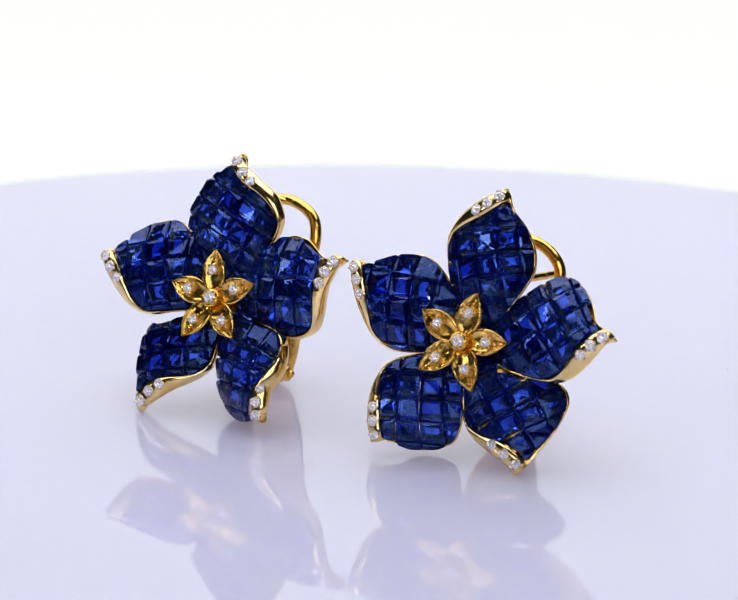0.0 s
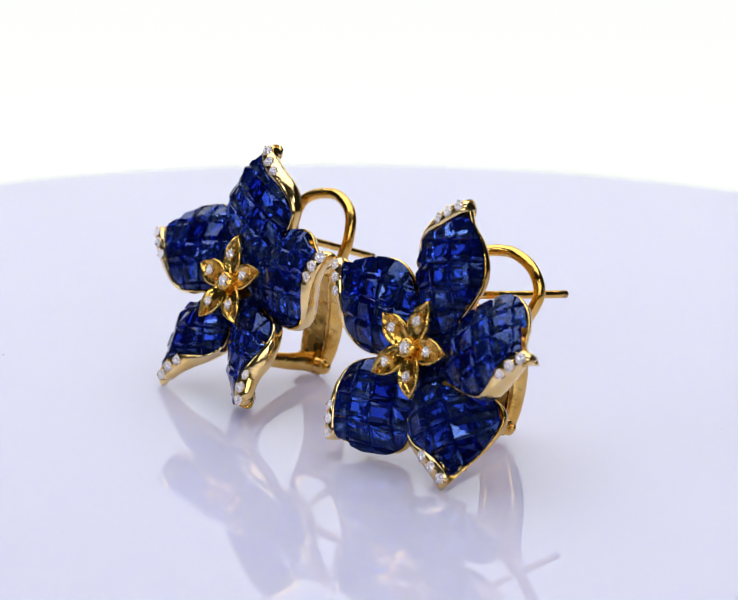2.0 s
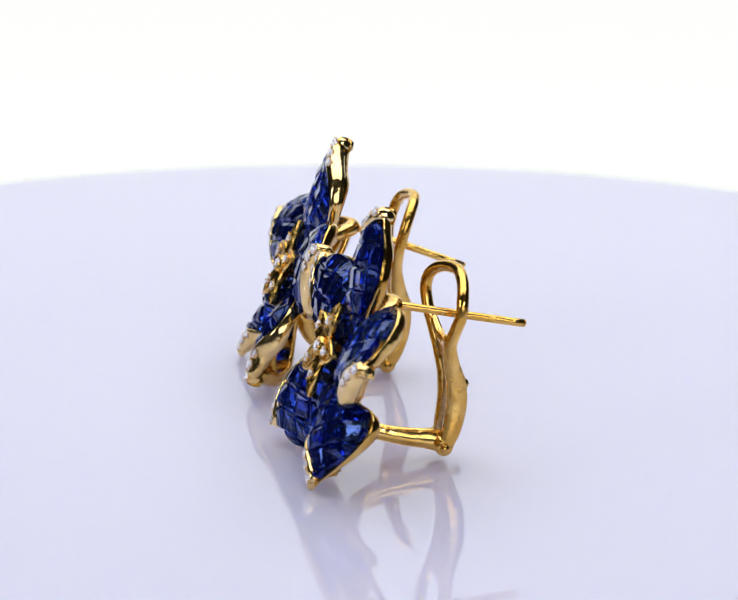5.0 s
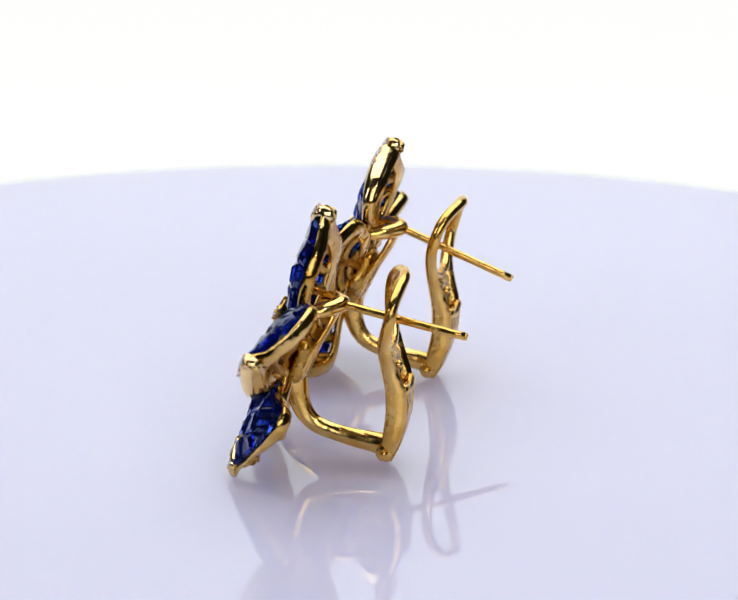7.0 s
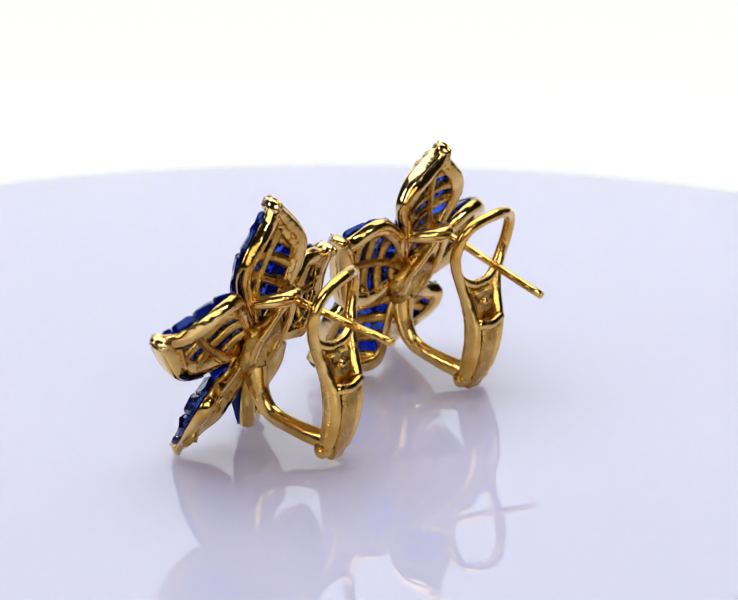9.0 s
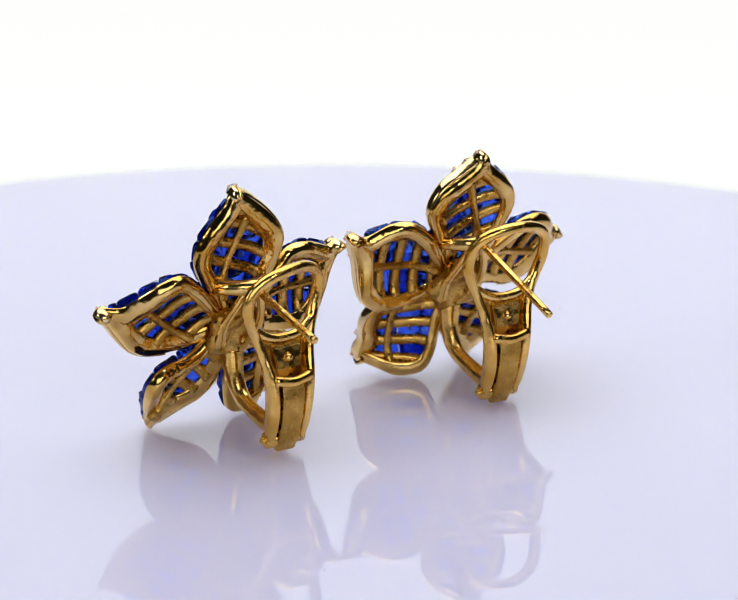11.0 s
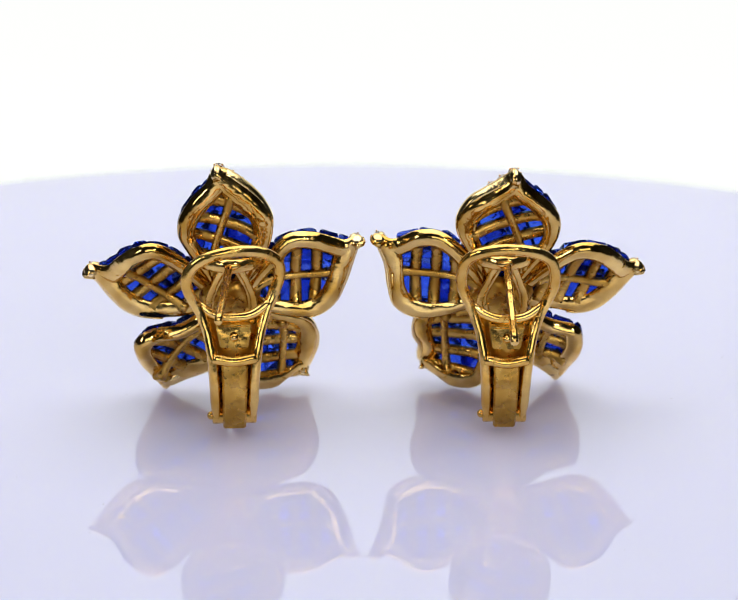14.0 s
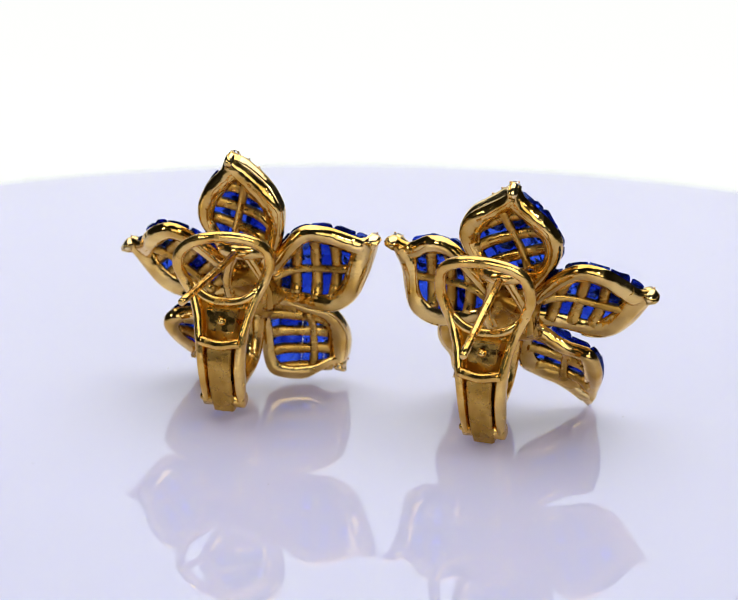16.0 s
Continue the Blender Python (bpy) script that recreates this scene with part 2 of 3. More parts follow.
def stone_mesh(corners, n, rng, gap=0.022, deep=1.2):
    """A step-cut stone with these girdle corners: a raised table, a crown, a deep belt and a keel below."""
    mid = sum(corners, Vector()) / len(corners)
    tilt = Vector((rng.uniform(-0.11, 0.11), rng.uniform(-0.11, 0.11), 0))
    lift = rng.uniform(0.16, 0.30)
    inner = rng.uniform(0.32, 0.48)
    levels = [
        [p.lerp(mid, inner) + n * (lift + tilt.dot(p - mid)) for p in corners],
        [p.lerp(mid, gap + 0.07) + n * lift * 0.35 for p in corners],
        [p.lerp(mid, gap) - n * 0.25 for p in corners],
        [p.lerp(mid, gap + 0.01) - n * 0.50 for p in corners],
        [p.lerp(mid, 0.42) - n * (deep * 0.72) for p in corners],
    ]
    bm = bmesh.new()
    rings = [[bm.verts.new(p * MM) for p in r] for r in levels]
    m = len(corners)
    bm.faces.new(rings[0])
    for r, s in zip(rings, rings[1:]):
        for k in range(m):
            bm.faces.new((r[k], r[(k + 1) % m], s[(k + 1) % m], s[k]))
    keel = bm.verts.new((mid - n * deep) * MM)
    for k in range(m):
        bm.faces.new((rings[-1][k], rings[-1][(k + 1) % m], keel))
    return bm


def brilliant():
    """A small round brilliant of unit radius, table up."""
    bm = bmesh.new()
    def ring(r, z, n, turn=0.0):
        return [bm.verts.new((r * math.cos(2 * math.pi * (k + turn) / n), r * math.sin(2 * math.pi * (k + turn) / n), z)) for k in range(n)]
    table, star, girdle = ring(0.55, 0.34, 8), ring(0.82, 0.22, 8, 0.5), ring(1.0, 0.0, 16)
    bm.faces.new(table)
    for k in range(8):
        j = (k + 1) % 8
        bm.faces.new((table[k], star[k], table[j]))
        bm.faces.new((star[k], girdle[2 * k + 1], girdle[(2 * k + 2) % 16]))
        bm.faces.new((star[k], girdle[2 * k], girdle[2 * k + 1]))
        bm.faces.new((table[j], star[k], girdle[(2 * k + 2) % 16], star[j]))
    keel = bm.verts.new((0, 0, -0.8))
    for k in range(16):
        bm.faces.new((girdle[k], keel, girdle[(k + 1) % 16]))
    me = mesh_of("diamond", bm, DIAMOND, False)
    return me


BRILLIANT = brilliant()


def bead():
    bm = bmesh.new()
    bmesh.ops.create_icosphere(bm, subdivisions=2, radius=1.0)
    return mesh_of("prong", bm, GOLD)


BEAD = bead()


def prong(parent, place, r):
    ob = new("prong", BEAD)
    ob.parent = parent
    ob.matrix_basis = Matrix.Translation(Vector(place) * MM) @ Matrix.Scale(r * MM, 4)


def facing(place, n, size, turn=0.0):
    """The pose of a small thing of that size at place with its top along n."""
    q = Vector(n).to_track_quat("Z", "Y").to_matrix().to_4x4()
    return Matrix.Translation(Vector(place) * MM) @ q @ pose(0, 0, 0, 0, 0, turn) @ Matrix.Scale(size * MM, 4)


def petal_parts(earring, p, flip, rng, angle, shift):
    """One petal: gold setting with its lattice and lip, the stones, three diamonds on the lip."""
    fx = lambda q: Vector((q.x * flip, q.y, q.z))
    # frame: one deep band from root to root round the tip, turned in behind; it closes up towards the tip
    vs = list(np.linspace(0.04, 0.90, 24)) + [0.93, 0.955, 0.975, 0.988]
    order = [(-1, v) for v in vs] + [(0, 1.0)] + [(1, v) for v in vs[::-1]]
    rings = []
    for s, v in order:
        fold = 0.5 if s == 0 else float(s == p.fold)
        e, n = p.at(s, v), (p.normal(s * 0.9, min(v, 0.80)) + Vector((0, 0, 0.9))).normalized()
        inn = p.at(0, min(v, 0.93)) - e
        inn -= n * inn.dot(n)
        room = inn.length
        inn.normalize()
        late = min(max((v - 0.42) / 0.33, 0.0), 1.0)
        late = late * late * (3 - 2 * late)
        band = (1.2 + 0.2 * fold) * (1 + 0.45 * late)
        low = 0.30 * (1 - fold)
        grow = math.sin(min(max((v - 0.34) / 0.34, 0.0), 1.0) * math.pi / 2)
        ow = fold * (0.08 + 0.20 * grow) * (1 - 0.75 * min(max((v - 0.74) / 0.2, 0.0), 1.0)) * min(max((v - 0.2) / 0.16, 0.0), 1.0)
        ow += 0.06 * min(max((v - 0.88) / 0.08, 0.0), 1.0)
        prof = [(-0.08 - ow, -0.55), (0.0 - ow * 0.5, -low - 0.02), (0.12, 0.10 - low), (0.26, 0.04 - low), (0.40, -0.45), (0.85 * band, -0.95), (1.22 * band, -1.30), (1.32 * band, -1.58), (1.15 * band, -1.80), (0.62 * band, -1.86), (0.12 - 0.7 * ow, -1.66), (-0.12 - ow, -1.15)]
        deep = 0.92 - 0.20 * fold + (0.06 + 0.34 * fold) * late
        deep *= 1 - (1 - p.slim) * min(max((v - 0.55) / 0.35, 0.0), 1.0)
        rings.append([fx(e + inn * min(a, room) + n * (b * deep if b < -0.4 else b)) for a, b in prof])
    bm = bmesh.new()
    ring_sweep(bm, rings)
    body = part("petal_setting", bm, CAST, earring, "polished yellow gold petal frame")
    # lip: the folded gold edge that carries the diamonds
    s = p.fold
    rings = []
    steps = 16
    for k in range(steps + 1):
        v = 0.36 + 0.605 * k / steps
        vv = min(v, 0.95)
        e, n = p.at(s, v), (p.normal(s * 0.5, min(v, 0.90)) + Vector((0, 0, 0.7))).normalized()
        i = p.at(s * (p.reach(s, vv) + 0.02), vv)
        out = (p.at(s, vv) - i).normalized()
        i = e - out * (p.at(s, vv) - i).length
        grow = math.sin(min(1.0, (v - 0.34) / 0.34) * math.pi / 2)
        h = 0.38 * grow
        ebb = min(max((v - 0.74) / 0.2, 0.0), 1.0)
        e2 = e + out * ((0.08 + 0.20 * grow) * (1 - 0.75 * ebb))
        ring = [i - n * 0.35, i + n * (0.02 + 0.16 * grow), i.lerp(e2, 0.3) + n * (h + 0.06), i.lerp(e2, 0.72) + n * (h + 0.04), e2 + n * (0.02 + 0.12 * grow), e2 + out * 0.06 - n * 0.35, e2 - n * 0.75, e - n * 1.05, i.lerp(e, 0.45) - n * 0.95]
        heart = sum(ring, Vector()) / len(ring)
        close = math.sqrt(max(1 - max((v - 0.91) / 0.06, 0.0) ** 2, 0.04))
        rings.append([fx(heart + (q - heart) * close) for q in ring])
    bm = bmesh.new()
    ring_sweep(bm, rings)
    # rounded end of the tip, thick towards the back
    n, axis = (p.normal(s * 0.5, 0.90) + Vector((0, 0, 0.7))).normalized(), (p.tip - p.at(0, 0.93)).normalized()
    axis = (axis - n * axis.dot(n)).normalized()
    side = n.cross(axis)
    knob = bmesh.ops.create_uvsphere(bm, u_segments=18, v_segments=12, radius=1.0)["verts"]
    for q in knob:
        c = q.co
        w = 1 - 0.25 * max(c.y, 0.0)
        q.co = fx(p.tip - axis * 0.66 - n * (0.85 * p.slim) + side * (c.x * 0.72 * w) + axis * (c.y * 0.80) + n * (c.z * (0.23 + 0.85 * p.slim))) * MM
    lip = part("lip", bm, REFLECT_PALE, body, "folded gold lip, pale with reflected white put into its colour")
    # diamonds and their beads
    run = sum((b - a).length for a, b in zip(p.edge[s], p.edge[s][1:]))
    for back, size in ((4.2, 0.62), (2.8, 0.66), (1.4, 0.66)):
        v = 1 - back / run
        vv = min(v, 0.95)
        e, n0 = p.at(s, v), (p.normal(s * 0.5, min(v, 0.90)) + Vector((0, 0, 0.7))).normalized()
        i = p.at(s * (p.reach(s, vv) + 0.02), vv)
        w = p.at(s, vv) - i
        n = (n0 + w.normalized() * 0.12).normalized()
        c = e - w * 0.50 + n0 * 0.42
        d = new("diamond", BRILLIANT)
        d.parent = lip
        d.matrix_basis = facing(fx(c), fx(n) + Vector((rng.uniform(-0.14, 0.14), rng.uniform(-0.14, 0.14), 0)), size, rng.uniform(0, 45))
        tagged(d, "small round brilliant-cut diamond")
        side = n.cross(p.tip - p.base).normalized()
        fwd = side.cross(n)
        for q in range(4):
            ang = math.pi / 4 + q * math.pi / 2
            if back < 1 and (fwd * math.sin(ang)).dot(p.tip - p.base) > 0:
                continue
            prong(lip, fx(c + (side * math.cos(ang) + fwd * math.sin(ang)) * size * 0.98 + n * 0.02), 0.11)
    # stones on a square grid, cut to the petal's outline
    outline = p.outline()
    turn = radians(angle)
    ex, ey = Vector((math.cos(turn), math.sin(turn))), Vector((-math.sin(turn), math.cos(turn)))
    ox, oy = p.crest.x, p.crest.y
    if area(outline) and sum(a[0] * b[1] - b[0] * a[1] for a, b in zip(outline, outline[1:] + outline[:1])) < 0:
        outline = outline[::-1]
    size = 2.42
    for i in range(-5, 5):
        for j in range(-5, 5):
            cell = []
            for di, dj in ((0, 0), (1, 0), (1, 1), (0, 1)):
                q = ex * ((i + di + 0.5 * shift) * size) + ey * ((j + dj) * size)
                # the rows bow a little, as the petal does
                bow = 0.018 * (i + di) ** 2 * size * 0.5
                cell.append((ox + q.x - ey.x * bow, oy + q.y - ey.y * bow))
            c = [sum(v[k] for v in cell) / 4 for k in (0, 1)]
            corners_in = sum(inside(outline, *v) for v in cell + [tuple(c)])
            if not corners_in:
                continue
            poly = tidy(cut_cell(cell, outline) if corners_in < 5 else cell)
            if len(poly) < 3 or area(poly) < 0.32:
                continue
            c = [sum(v[k] for v in poly) / len(poly) for k in (0, 1)]
            if not inside(outline, *c):
                continue
            n = p.over_normal(*c)
            bm = stone_mesh([fx(p.over(*v) + Vector((0, 0, rng.uniform(-0.04, 0.04)))) for v in poly], fx(n), rng)
            part("sapphire", bm, SAPPHIRE, body, "", False)
    # lattice behind: a flat bar under each joint across the petal, and one vein along it
    bm = bmesh.new()
    bars = (ex, ey) if abs((p.tip - p.base).xy.normalized().dot(ex)) < 0.7 else (ey, ex)
    for k in range(-4, 5):
        run = []
        for q in np.linspace(-9, 9, 61):
            w = bars[0] * q + bars[1] * ((k + (0.5 * shift if bars[1] == ex else 0.0)) * size)
            if inside(outline, ox + w.x, oy + w.y):
                run.append((ox + w.x, oy + w.y))
        if len(run) > 4:
            tube(bm, [fx(p.over(*v) - p.over_normal(*v) * 1.28) for v in run], [0.74, 0.66, 0.66, 0.74], 10, 12, 0.85)
    dip = oy - (1.2 if abs((p.tip - p.base).x) > 9 else 0.0)
    vein = [(ox + w.x, dip + w.y) for w in (bars[1] * q for q in np.linspace(-7, 7, 57)) if inside(outline, ox + w.x, dip + w.y)]
    tube(bm, [fx(p.over(*v) - p.over_normal(*v) * 1.68) for v in vein], [0.62, 0.48, 0.46, 0.62], 10, 16)
    part("lattice", bm, SHADED_SATIN, body, "gold bars behind the stones")
    return body


def flower_parts(earring, flip, rng, turn, aside):
    """The small gold blossom in the middle: five pointed leaves round a centre stone."""
    centre = Vector((aside * flip, 0.0, -0.35))
    for k in range(5):
        ang = radians(turn + 72 * k)
        d, s = Vector((math.cos(ang) * flip, math.sin(ang), 0)), Vector((-math.sin(ang) * flip, math.cos(ang), 0))
        z = Vector((0, 0, 1))
        rings, m = [], 14
        for i in range(m + 1):
            t = i / m
            r = 0.8 + 4.65 * t
            w = 1.50 * (math.sin(math.pi * min(t * 0.93 + 0.10, 1.0)) ** 0.7) * (1 - 0.16 * t) + 0.04
            lift = -0.75 + 0.75 * math.sin(t * 1.9) - 0.35 * t * t
            c = centre + d * r + z * lift
            rings.append([c - s * w - z * 0.25, c - s * w + z * 0.22, c - s * w * 0.82 + z * 0.30, c - s * w * 0.62 + z * 0.02, c - z * 0.12,
                          c + s * w * 0.62 + z * 0.02, c + s * w * 0.82 + z * 0.30, c + s * w + z * 0.22, c + s * w - z * 0.25, c - z * 0.7])
        bm = bmesh.new()
        ring_sweep(bm, rings)
        leaf = part("blossom_petal", bm, BLOSSOM, earring, "small pointed gold petal with a raised rim")
        place = centre + d * 3.1 + z * 0.22
        g = new("diamond", BRILLIANT)
        g.parent = leaf
        g.matrix_basis = facing(place, z + d * 0.05, 0.60, 20 * k)
        tagged(g, "small round brilliant-cut diamond")
        for q in range(4):
            a = math.pi / 4 + q * math.pi / 2
            prong(leaf, place + (d * math.cos(a) + s * math.sin(a)) * 0.64 + z * 0.05, 0.16)
        for j in range(3):
            prong(leaf, centre + d * (4.05 + 0.36 * j) + z * (-0.06 - 0.12 * j), 0.14 - 0.02 * j)
    bm = bmesh.new()
    rings = []
    for r, z in ((0.5, -3.2), (0.9, -2.0), (1.0, -0.6), (1.05, -0.1), (0.85, 0.02), (0.45, -0.1)):
        rings.append([centre + Vector((r * math.cos(q), r * math.sin(q), z + 0.25)) for q in np.linspace(0, 2 * math.pi, 16, endpoint=False)])
    ring_sweep(bm, rings)
    for q in range(6):
        a = q * math.pi / 3
        tube(bm, [centre + Vector((math.cos(a) * 0.95, math.sin(a) * 0.95, -0.5)), centre + Vector((math.cos(a) * 0.80, math.sin(a) * 0.80, 0.25)), centre + Vector((math.cos(a) * 0.55, math.sin(a) * 0.55, 0.40))], [0.2, 0.17, 0.12], 7)
    cup = part("centre_cup", bm, BLOSSOM, earring, "gold cup with six claws")
    g = new("diamond", BRILLIANT)
    g.parent = cup
    g.matrix_basis = facing(centre + Vector((0, 0, 0.28)), (0, 0, 1), 0.74, 11)
    tagged(g, "round brilliant-cut centre diamond")


def clip_parts(earring, flip, root_y, post_end, top, pin, twist):
    """Behind the flower: dish, bridge and post, the curved arm, the hinged lever and its loop."""
    V = lambda x, y, z: Vector((x * flip, y, z))
    bm = bmesh.new()
    prof = [(0.3, -4.6), (2.0, -4.4), (3.2, -4.0), (3.6, -4.4), (3.1, -5.2), (2.0, -5.7), (1.5, -5.3), (0.3, -5.0)]
    ring_sweep(bm, [[V(r * (1 + 0.12 * math.cos(5 * q)) * math.cos(q), r * (1 + 0.12 * math.cos(5 * q)) * math.sin(q), z) for q in np.linspace(0, 2 * math.pi, 30, endpoint=False)] for r, z in prof])
    part("back_dish", bm, SHADED_SATIN, earring, "hollow gold dish joining the petals")
    bm = bmesh.new()
    tube(bm, [V(-3.0, root_y - 1.6, -3.4), V(-1.9, root_y - 0.5, -5.2), V(0, root_y, -6.2), V(1.9, root_y - 0.5, -5.2), V(3.0, root_y - 1.6, -3.4)], [0.7, 0.85, 0.95, 0.85, 0.7], 12, 18)
    for side in (-1, 1):  # two struts with an open triangle between them
        tube(bm, [V(0.5 * side, root_y - 0.1, -6.0), V(1.6 * side, 4.2, -5.9), V(2.3 * side, 1.4, -5.4), V(1.9 * side, -1.6, -5.0)], [0.65, 0.5, 0.6, 0.9], 10, 14, 0.7)
    part("bridge", bm, GOLD, earring, "gold bridge that holds the post")
    bm = bmesh.new()
    tube(bm, [V(-0.2, root_y, -6.0), V(-0.2, root_y, -6.3).lerp(V(*post_end), 0.5), V(*post_end)], 0.44, 12, 12, 1.0, (1, 0, 0))
    along = (V(*post_end) - V(-0.2, root_y, -6.0)).normalized()
    tube(bm, [V(*post_end), V(*post_end) + along * 0.14, V(*post_end) + along * 0.22], [0.44, 0.38, 0.2], 12, None, 1.0, (1, 0, 0))
    part("post", bm, GOLD, earring, "straight polished gold ear post")
    bm = bmesh.new()
    tube(bm, [V(0.2, -2.6, -4.2), V(0.3, -5.6, -6.2), V(0.3, -6.9, -8.4), V(0.2, -6.7, -12.0), V(0.1, -6.1, -15.0), V(0, -5.95, -16.2)], [1.6, 1.15, 0.95, 0.92, 1.05, 1.25], 12, 26, 0.9, (1, 0, 0))
    part("arm", bm, GOLD, earring, "curved gold arm below the flower")
    bm = bmesh.new()
    tube(bm, [V(-2.4, -5.95, -16.3), V(-2.3, -5.95, -16.3), V(2.3, -5.95, -16.3), V(2.4, -5.95, -16.3)], [0.7, 0.9, 0.9, 0.7], 18)
    ball(bm, V(2.5 * pin, -5.95, -16.3), 0.48)
    part("hinge_pin", bm, GOLD, earring, "round hinge pin with a domed rivet head")
    # lever: two deep rails that run up into the loop, bars across below it
    bm = bmesh.new()
    right = [V(1.95, -6.45, -16.55), V(1.95, -5.9, -16.55), V(2.0, -4.0, -16.4), V(2.08, -1.5, -15.95), V(2.32, 1.0, -14.95), V(2.75, 3.1, -13.5), V(3.5, 5.0, -12.3), V(4.5, 6.9, -11.5),
             V(5.05, 8.7, -11.05), V(4.55, top - 1.9, -10.8), V(2.75, top - 0.5, -11.0), V(0, top + 0.15, -11.3)]
    left = [Vector((-q.x, q.y, q.z)) for q in right]
    for q in right + left[:-1]:  # the loop may be bent askew
        q.z += twist * q.x * min(max((q.y - 4) / 4, 0.0), 1.0)
    radii = [0.35, 0.62, 0.66, 0.66, 0.62, 0.58, 0.58, 0.62, 0.64, 0.64, 0.64, 0.64]
    flats = [1.6, 1.6, 1.7, 1.75, 1.65, 1.45, 1.2, 1.05, 1.0, 1.0, 1.0, 1.0]
    tube(bm, right + left[-2::-1], radii + radii[-2::-1], 14, 96, flats + flats[-2::-1], (0, 0.4, 1))
    tube(bm, [V(-3.9, 5.9, -11.8), V(-2.1, 4.9, -12.5), V(0, 4.6, -12.7), V(2.1, 4.9, -12.5), V(3.9, 5.9, -11.8)], [0.5, 0.55, 0.55, 0.5], 10, 18)
    tube(bm, [V(-2.3, 1.35, -15.6), V(0, 1.1, -15.95), V(2.3, 1.35, -15.6)], [0.62, 0.58, 0.62], 10, 10)
    lever = part("lever", bm, GOLD, earring, "hinged gold lever ending in an open loop")
    bm = bmesh.new()
    rings = []
    for q in spline([V(1.9, -6.0, -16.1), V(2.0, -4.0, -15.9), V(2.08, -1.5, -15.3), V(2.3, 1.0, -14.3), V(2.75, 3.1, -12.95), V(3.3, 4.6, -12.1)], 14):
        x = abs(q.x)
        rings.append([Vector((-x, q.y, q.z)), Vector((-x * 0.5, q.y, q.z - 0.25)), Vector((x * 0.5, q.y, q.z - 0.25)), Vector((x, q.y, q.z)), Vector((x, q.y - 0.2, q.z - 0.6)), Vector((-x, q.y - 0.2, q.z - 0.6))])
    ring_sweep(bm, rings)
    part("channel", bm, SHADED_SATIN, lever, "hollow gold channel between the rails")
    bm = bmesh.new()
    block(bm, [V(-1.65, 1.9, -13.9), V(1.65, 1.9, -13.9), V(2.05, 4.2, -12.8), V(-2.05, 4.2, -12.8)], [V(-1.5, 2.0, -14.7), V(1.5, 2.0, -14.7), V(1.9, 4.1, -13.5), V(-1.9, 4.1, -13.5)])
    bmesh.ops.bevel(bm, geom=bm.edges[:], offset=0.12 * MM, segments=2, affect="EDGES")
    part("spring_plate", bm, SHADED_SATIN, lever, "small gold spring plate", False)
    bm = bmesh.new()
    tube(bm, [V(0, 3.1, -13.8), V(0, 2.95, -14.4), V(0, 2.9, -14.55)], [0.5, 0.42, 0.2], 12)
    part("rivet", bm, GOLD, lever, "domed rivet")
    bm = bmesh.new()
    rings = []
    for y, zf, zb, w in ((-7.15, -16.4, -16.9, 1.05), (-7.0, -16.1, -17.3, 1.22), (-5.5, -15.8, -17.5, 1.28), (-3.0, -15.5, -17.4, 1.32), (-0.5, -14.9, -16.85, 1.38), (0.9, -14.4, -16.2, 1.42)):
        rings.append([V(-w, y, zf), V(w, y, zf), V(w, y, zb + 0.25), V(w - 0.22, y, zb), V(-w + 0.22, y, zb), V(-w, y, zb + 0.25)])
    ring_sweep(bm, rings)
    part("tongue", bm, SHADED_SATIN, lever, "tapered gold tongue in the lever's foot", False)


def earring(name, flip, petals, root_y, post_end, top, blossom, label, seed):
    root = tagged(new(name), label, "earring", "pair of flower earrings")
    rng = random.Random(seed)
    for (base, left, right, crest, tip, fold), (angle, shift) in petals:
        petal_parts(root, Petal(base, left, right, crest, tip, fold), flip, rng, angle, shift)
    flower_parts(root, flip, rng, *blossom)
    clip_parts(root, flip, root_y, post_end, *top)
    return root


# base, left edge, right edge, crest, tip in mm from the flower's centre; the side of the folded lip
TOP = ((0.0, 1.3, -2.6), ((-5.4, 6.3, -2.3), (-6.3, 9.6, -2.0), (-5.3, 12.2, -1.9), (-3.5, 13.8, -1.6), (-2.3, 14.7, -1.2), (-1.8, 15.7, -0.95)),
       ((4.2, 6.4, -2.8), (5.3, 9.6, -2.1), (4.1, 12.3, -1.5), (2.0, 13.8, -1.1), (0.3, 15.0, -0.9)), (-0.8, 9.6, -0.6), (-0.8, 16.2, -0.8), 1)
TOP_TWO = ((0.0, 1.3, -2.6), ((-5.0, 6.3, -2.3), (-5.9, 8.5, -2.0), (-5.6, 10.8, -1.9), (-4.3, 13.1, -1.7), (-2.8, 14.6, -1.3), (-2.4, 15.6, -1.0)),
           ((4.0, 6.4, -3.2), (4.6, 10.2, -2.8), (4.0, 12.0, -2.2), (2.6, 13.6, -1.4), (0.3, 15.5, -0.9)), (-0.7, 9.6, -0.6), (-1.5, 16.5, -0.75), 1)
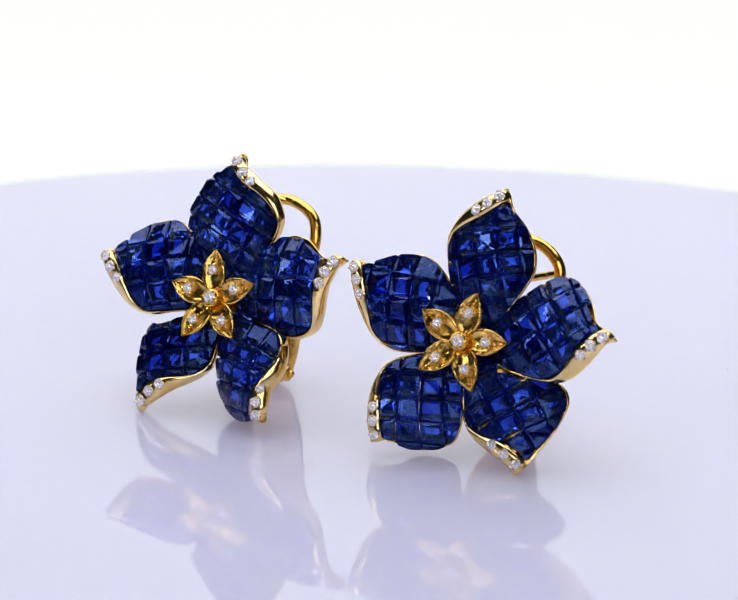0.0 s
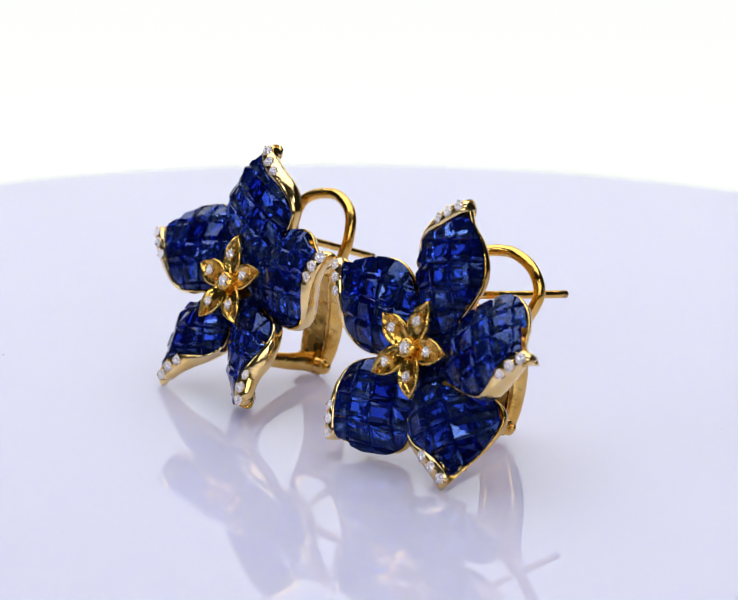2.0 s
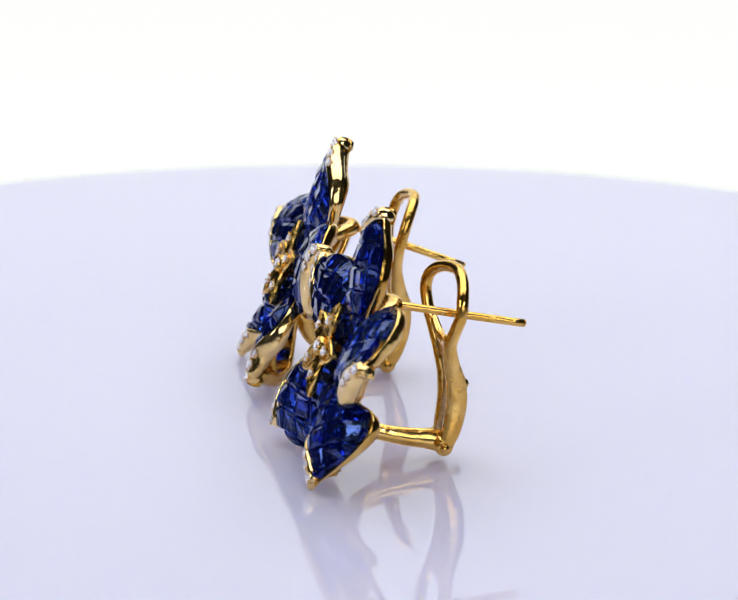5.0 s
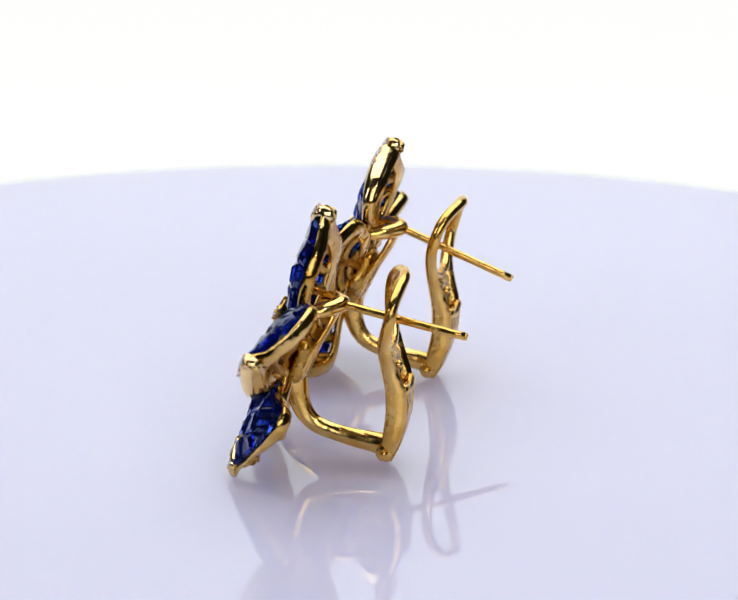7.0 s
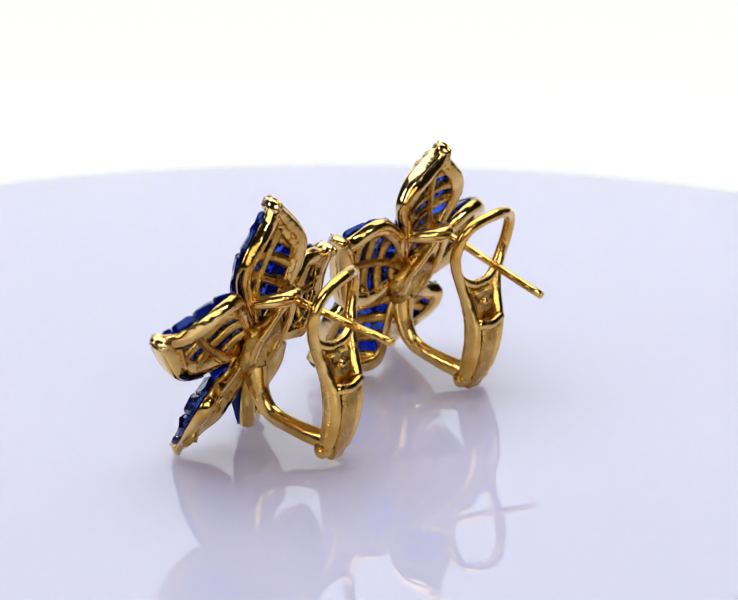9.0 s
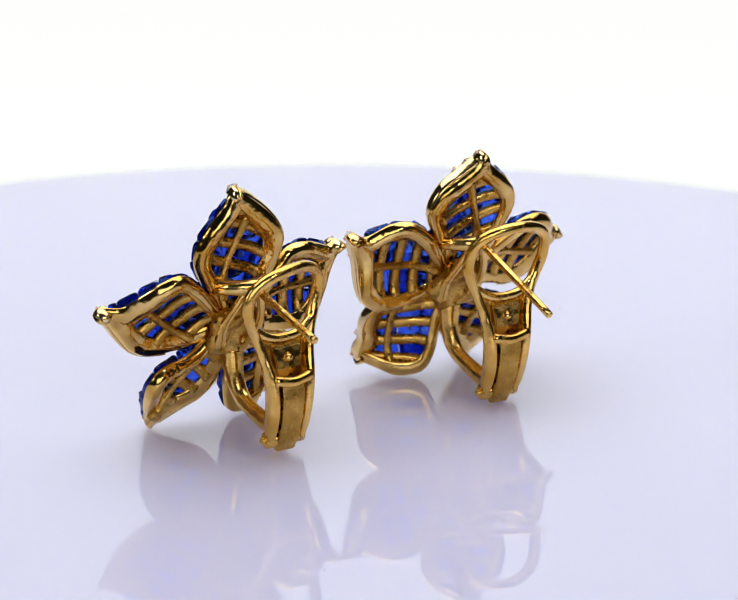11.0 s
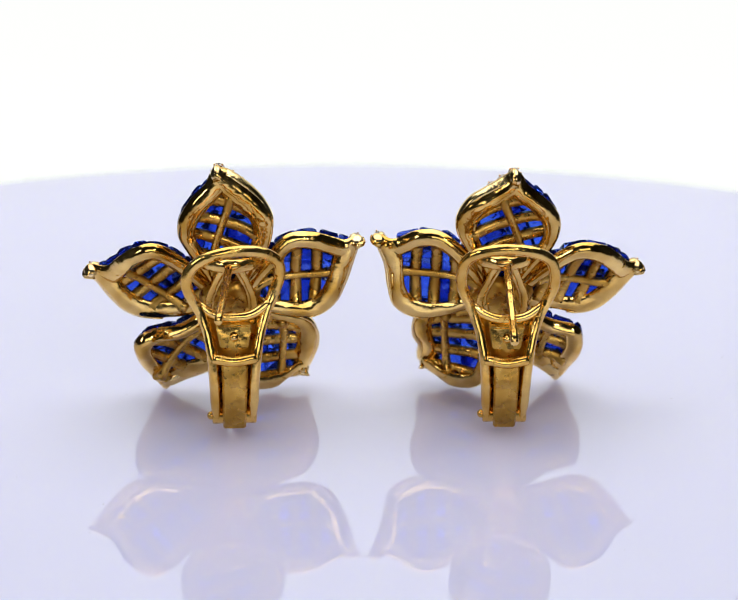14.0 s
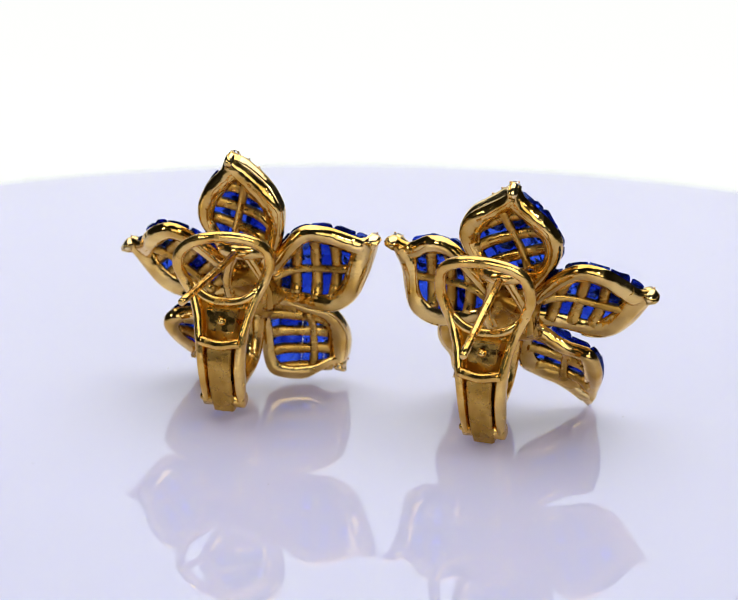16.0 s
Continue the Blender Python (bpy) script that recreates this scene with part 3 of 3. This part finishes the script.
RIGHT = ((1.3, 0.5, -2.6), ((3.8, 6.4, -3.0), (6.7, 8.4, -2.0), (9.4, 8.4, -1.6), (11.6, 7.0, -1.3), (12.6, 6.6, -1.0), (13.6, 7.2, -0.85)),
         ((6.0, -2.4, -3.5), (9.4, -2.5, -3.6), (11.9, -1.2, -3.0), (12.7, 1.0, -2.0), (13.1, 3.2, -1.2), (13.9, 5.0, -0.8)), (8.4, 3.5, -0.6), (14.6, 6.7, -0.75), 1)
RIGHT_TWO = ((1.3, 0.5, -2.6), ((3.8, 6.3, -3.0), (6.2, 8.4, -2.2), (9.2, 8.4, -1.9), (11.7, 7.3, -1.5), (12.9, 6.7, -1.2), (13.8, 7.1, -0.85)),
             ((6.0, -1.9, -3.5), (9.4, -2.0, -3.4), (11.7, -0.6, -2.6), (12.9, 1.6, -1.6), (13.8, 3.8, -0.9)), (8.4, 3.6, -0.6), (14.8, 6.5, -0.65), 1)
LOW_RIGHT = ((0.9, -1.1, -2.6), ((5.2, -1.5, -2.6), (8.2, -2.3, -2.1), (9.5, -4.4, -1.6), (9.6, -6.8, -1.3), (8.9, -8.9, -1.0), (9.1, -11.0, -0.7)),
             ((0.1, -5.0, -3.4), (0.5, -8.7, -4.4), (1.8, -11.5, -4.9), (4.7, -12.7, -3.9), (7.0, -12.5, -1.9)), (5.5, -6.6, -1.0), (8.5, -12.2, -0.6), -1)
LOW_RIGHT_TWO = ((0.9, -1.1, -2.6), ((5.2, -1.6, -2.6), (8.6, -3.2, -2.0), (9.8, -5.5, -1.5), (9.9, -7.8, -1.1), (9.5, -10.2, -0.8)),
                 ((0.0, -5.0, -3.4), (0.3, -9.0, -4.2), (1.4, -11.2, -4.3), (4.8, -12.3, -3.2), (7.2, -11.8, -1.6)), (5.6, -6.6, -1.0), (8.9, -12.0, -0.65), -1)
LOW_LEFT = ((-0.9, -1.1, -2.6), ((0.3, -5.2, -3.0), (-0.1, -7.4, -3.0), (-1.8, -9.1, -2.3), (-4.0, -10.6, -1.8), (-5.6, -12.2, -1.6)),
            ((-5.8, -2.9, -3.4), (-8.8, -3.7, -3.6), (-9.7, -6.0, -3.5), (-9.5, -8.6, -3.0), (-8.5, -11.1, -2.3), (-7.9, -12.7, -1.8)), (-5.3, -6.4, -1.5), (-7.0, -13.7, -1.6), -1)
LOW_LEFT_TWO = ((-0.9, -1.1, -2.6), ((0.3, -5.4, -3.0), (-0.4, -7.8, -2.6), (-1.9, -9.6, -2.4), (-4.1, -10.8, -2.3), (-5.9, -11.8, -2.3)),
                ((-5.7, -2.4, -4.0), (-9.2, -2.4, -5.0), (-10.9, -4.2, -5.2), (-10.4, -7.4, -4.3), (-9.0, -10.3, -3.2), (-8.2, -11.8, -2.6)), (-6.0, -6.0, -2.2), (-7.3, -12.8, -2.4), -1)
LEFT = ((-1.3, 0.5, -2.6), ((-5.0, -2.0, -2.4), (-8.6, -2.8, -2.0), (-10.8, -2.4, -1.6), (-12.8, -0.9, -1.1), (-14.3, 0.7, -0.7)),
        ((-5.6, 6.6, -3.4), (-8.4, 8.2, -3.4), (-11.2, 7.5, -3.0), (-13.0, 5.7, -2.3), (-14.2, 3.9, -1.5), (-15.3, 3.4, -0.8)), (-8.8, 3.0, -0.9), (-15.9, 2.6, -0.5), -1)
LEFT_TWO = ((-1.3, 0.5, -2.6), ((-5.0, -2.4, -2.4), (-8.8, -2.7, -2.0), (-11.4, -2.0, -1.5), (-13.4, -0.2, -1.0), (-14.9, 1.5, -0.6)),
            ((-5.4, 6.6, -3.4), (-8.3, 8.6, -3.8), (-10.8, 7.9, -3.7), (-12.5, 6.2, -3.1), (-13.8, 4.2, -1.9), (-15.2, 3.8, -0.8)), (-8.8, 3.2, -0.9), (-16.1, 2.8, -0.5), -1)
# the turn of the stones' grid on each petal and its shift by half a stone
GRID = ((-20, 1), (3, 1), (-7, 1), (15, 0), (18, 1))
GRID_TWO = ((-16, 1), (0, 1), (-5, 1), (-36, 0), (-40, 1))

first = earring("flower_earring", 1, list(zip((TOP, RIGHT, LOW_RIGHT, LOW_LEFT, LEFT), GRID)), 7.2, (-0.3, 7.8, -20.1), (13.1, 1, 0.0), (97, -0.35),
                "gold flower clip earring with blue sapphire petals and diamond edges", 11)
second = earring("flower_earring", -1, list(zip((TOP_TWO, RIGHT_TWO, LOW_RIGHT_TWO, LOW_LEFT_TWO, LEFT_TWO), GRID_TWO)), 6.8, (-1.9, 9.4, -19.6), (12.2, -1, -0.17), (102, 0.65),
                 "mirrored gold flower clip earring with blue sapphire petals and diamond edges", 23)


def stand(rows, origin):
    """The pose of an earring whose right, up and front are the rows, in metres from the turntable's centre."""
    m = Matrix(rows).transposed().to_4x4()
    m.translation = Vector(origin) * MM
    return m


STAND = {
    first: stand(((0.867, -0.4984, 0.0), (0.1993, 0.3466, 0.9166), (-0.4568, -0.7947, 0.3998)), (-17.31, -0.22, 13.46)),
    second: stand(((0.8995, -0.4369, -0.0053), (0.1536, 0.3048, 0.94), (-0.4091, -0.8463, 0.3413)), (9.9, -14.07, 13.11)),
}


def motions():
    """Turntable and earrings turn together at one even speed."""
    times = [float(k) for k in range(17)]
    walk(turntable, [(t, pose(0, 0, 0, 0, 0, -SPIN * t)) for t in times])
    for thing, m in STAND.items():
        walk(thing, [(t, pose(0, 0, 0, 0, 0, -SPIN * t) @ m) for t in times])


motions()
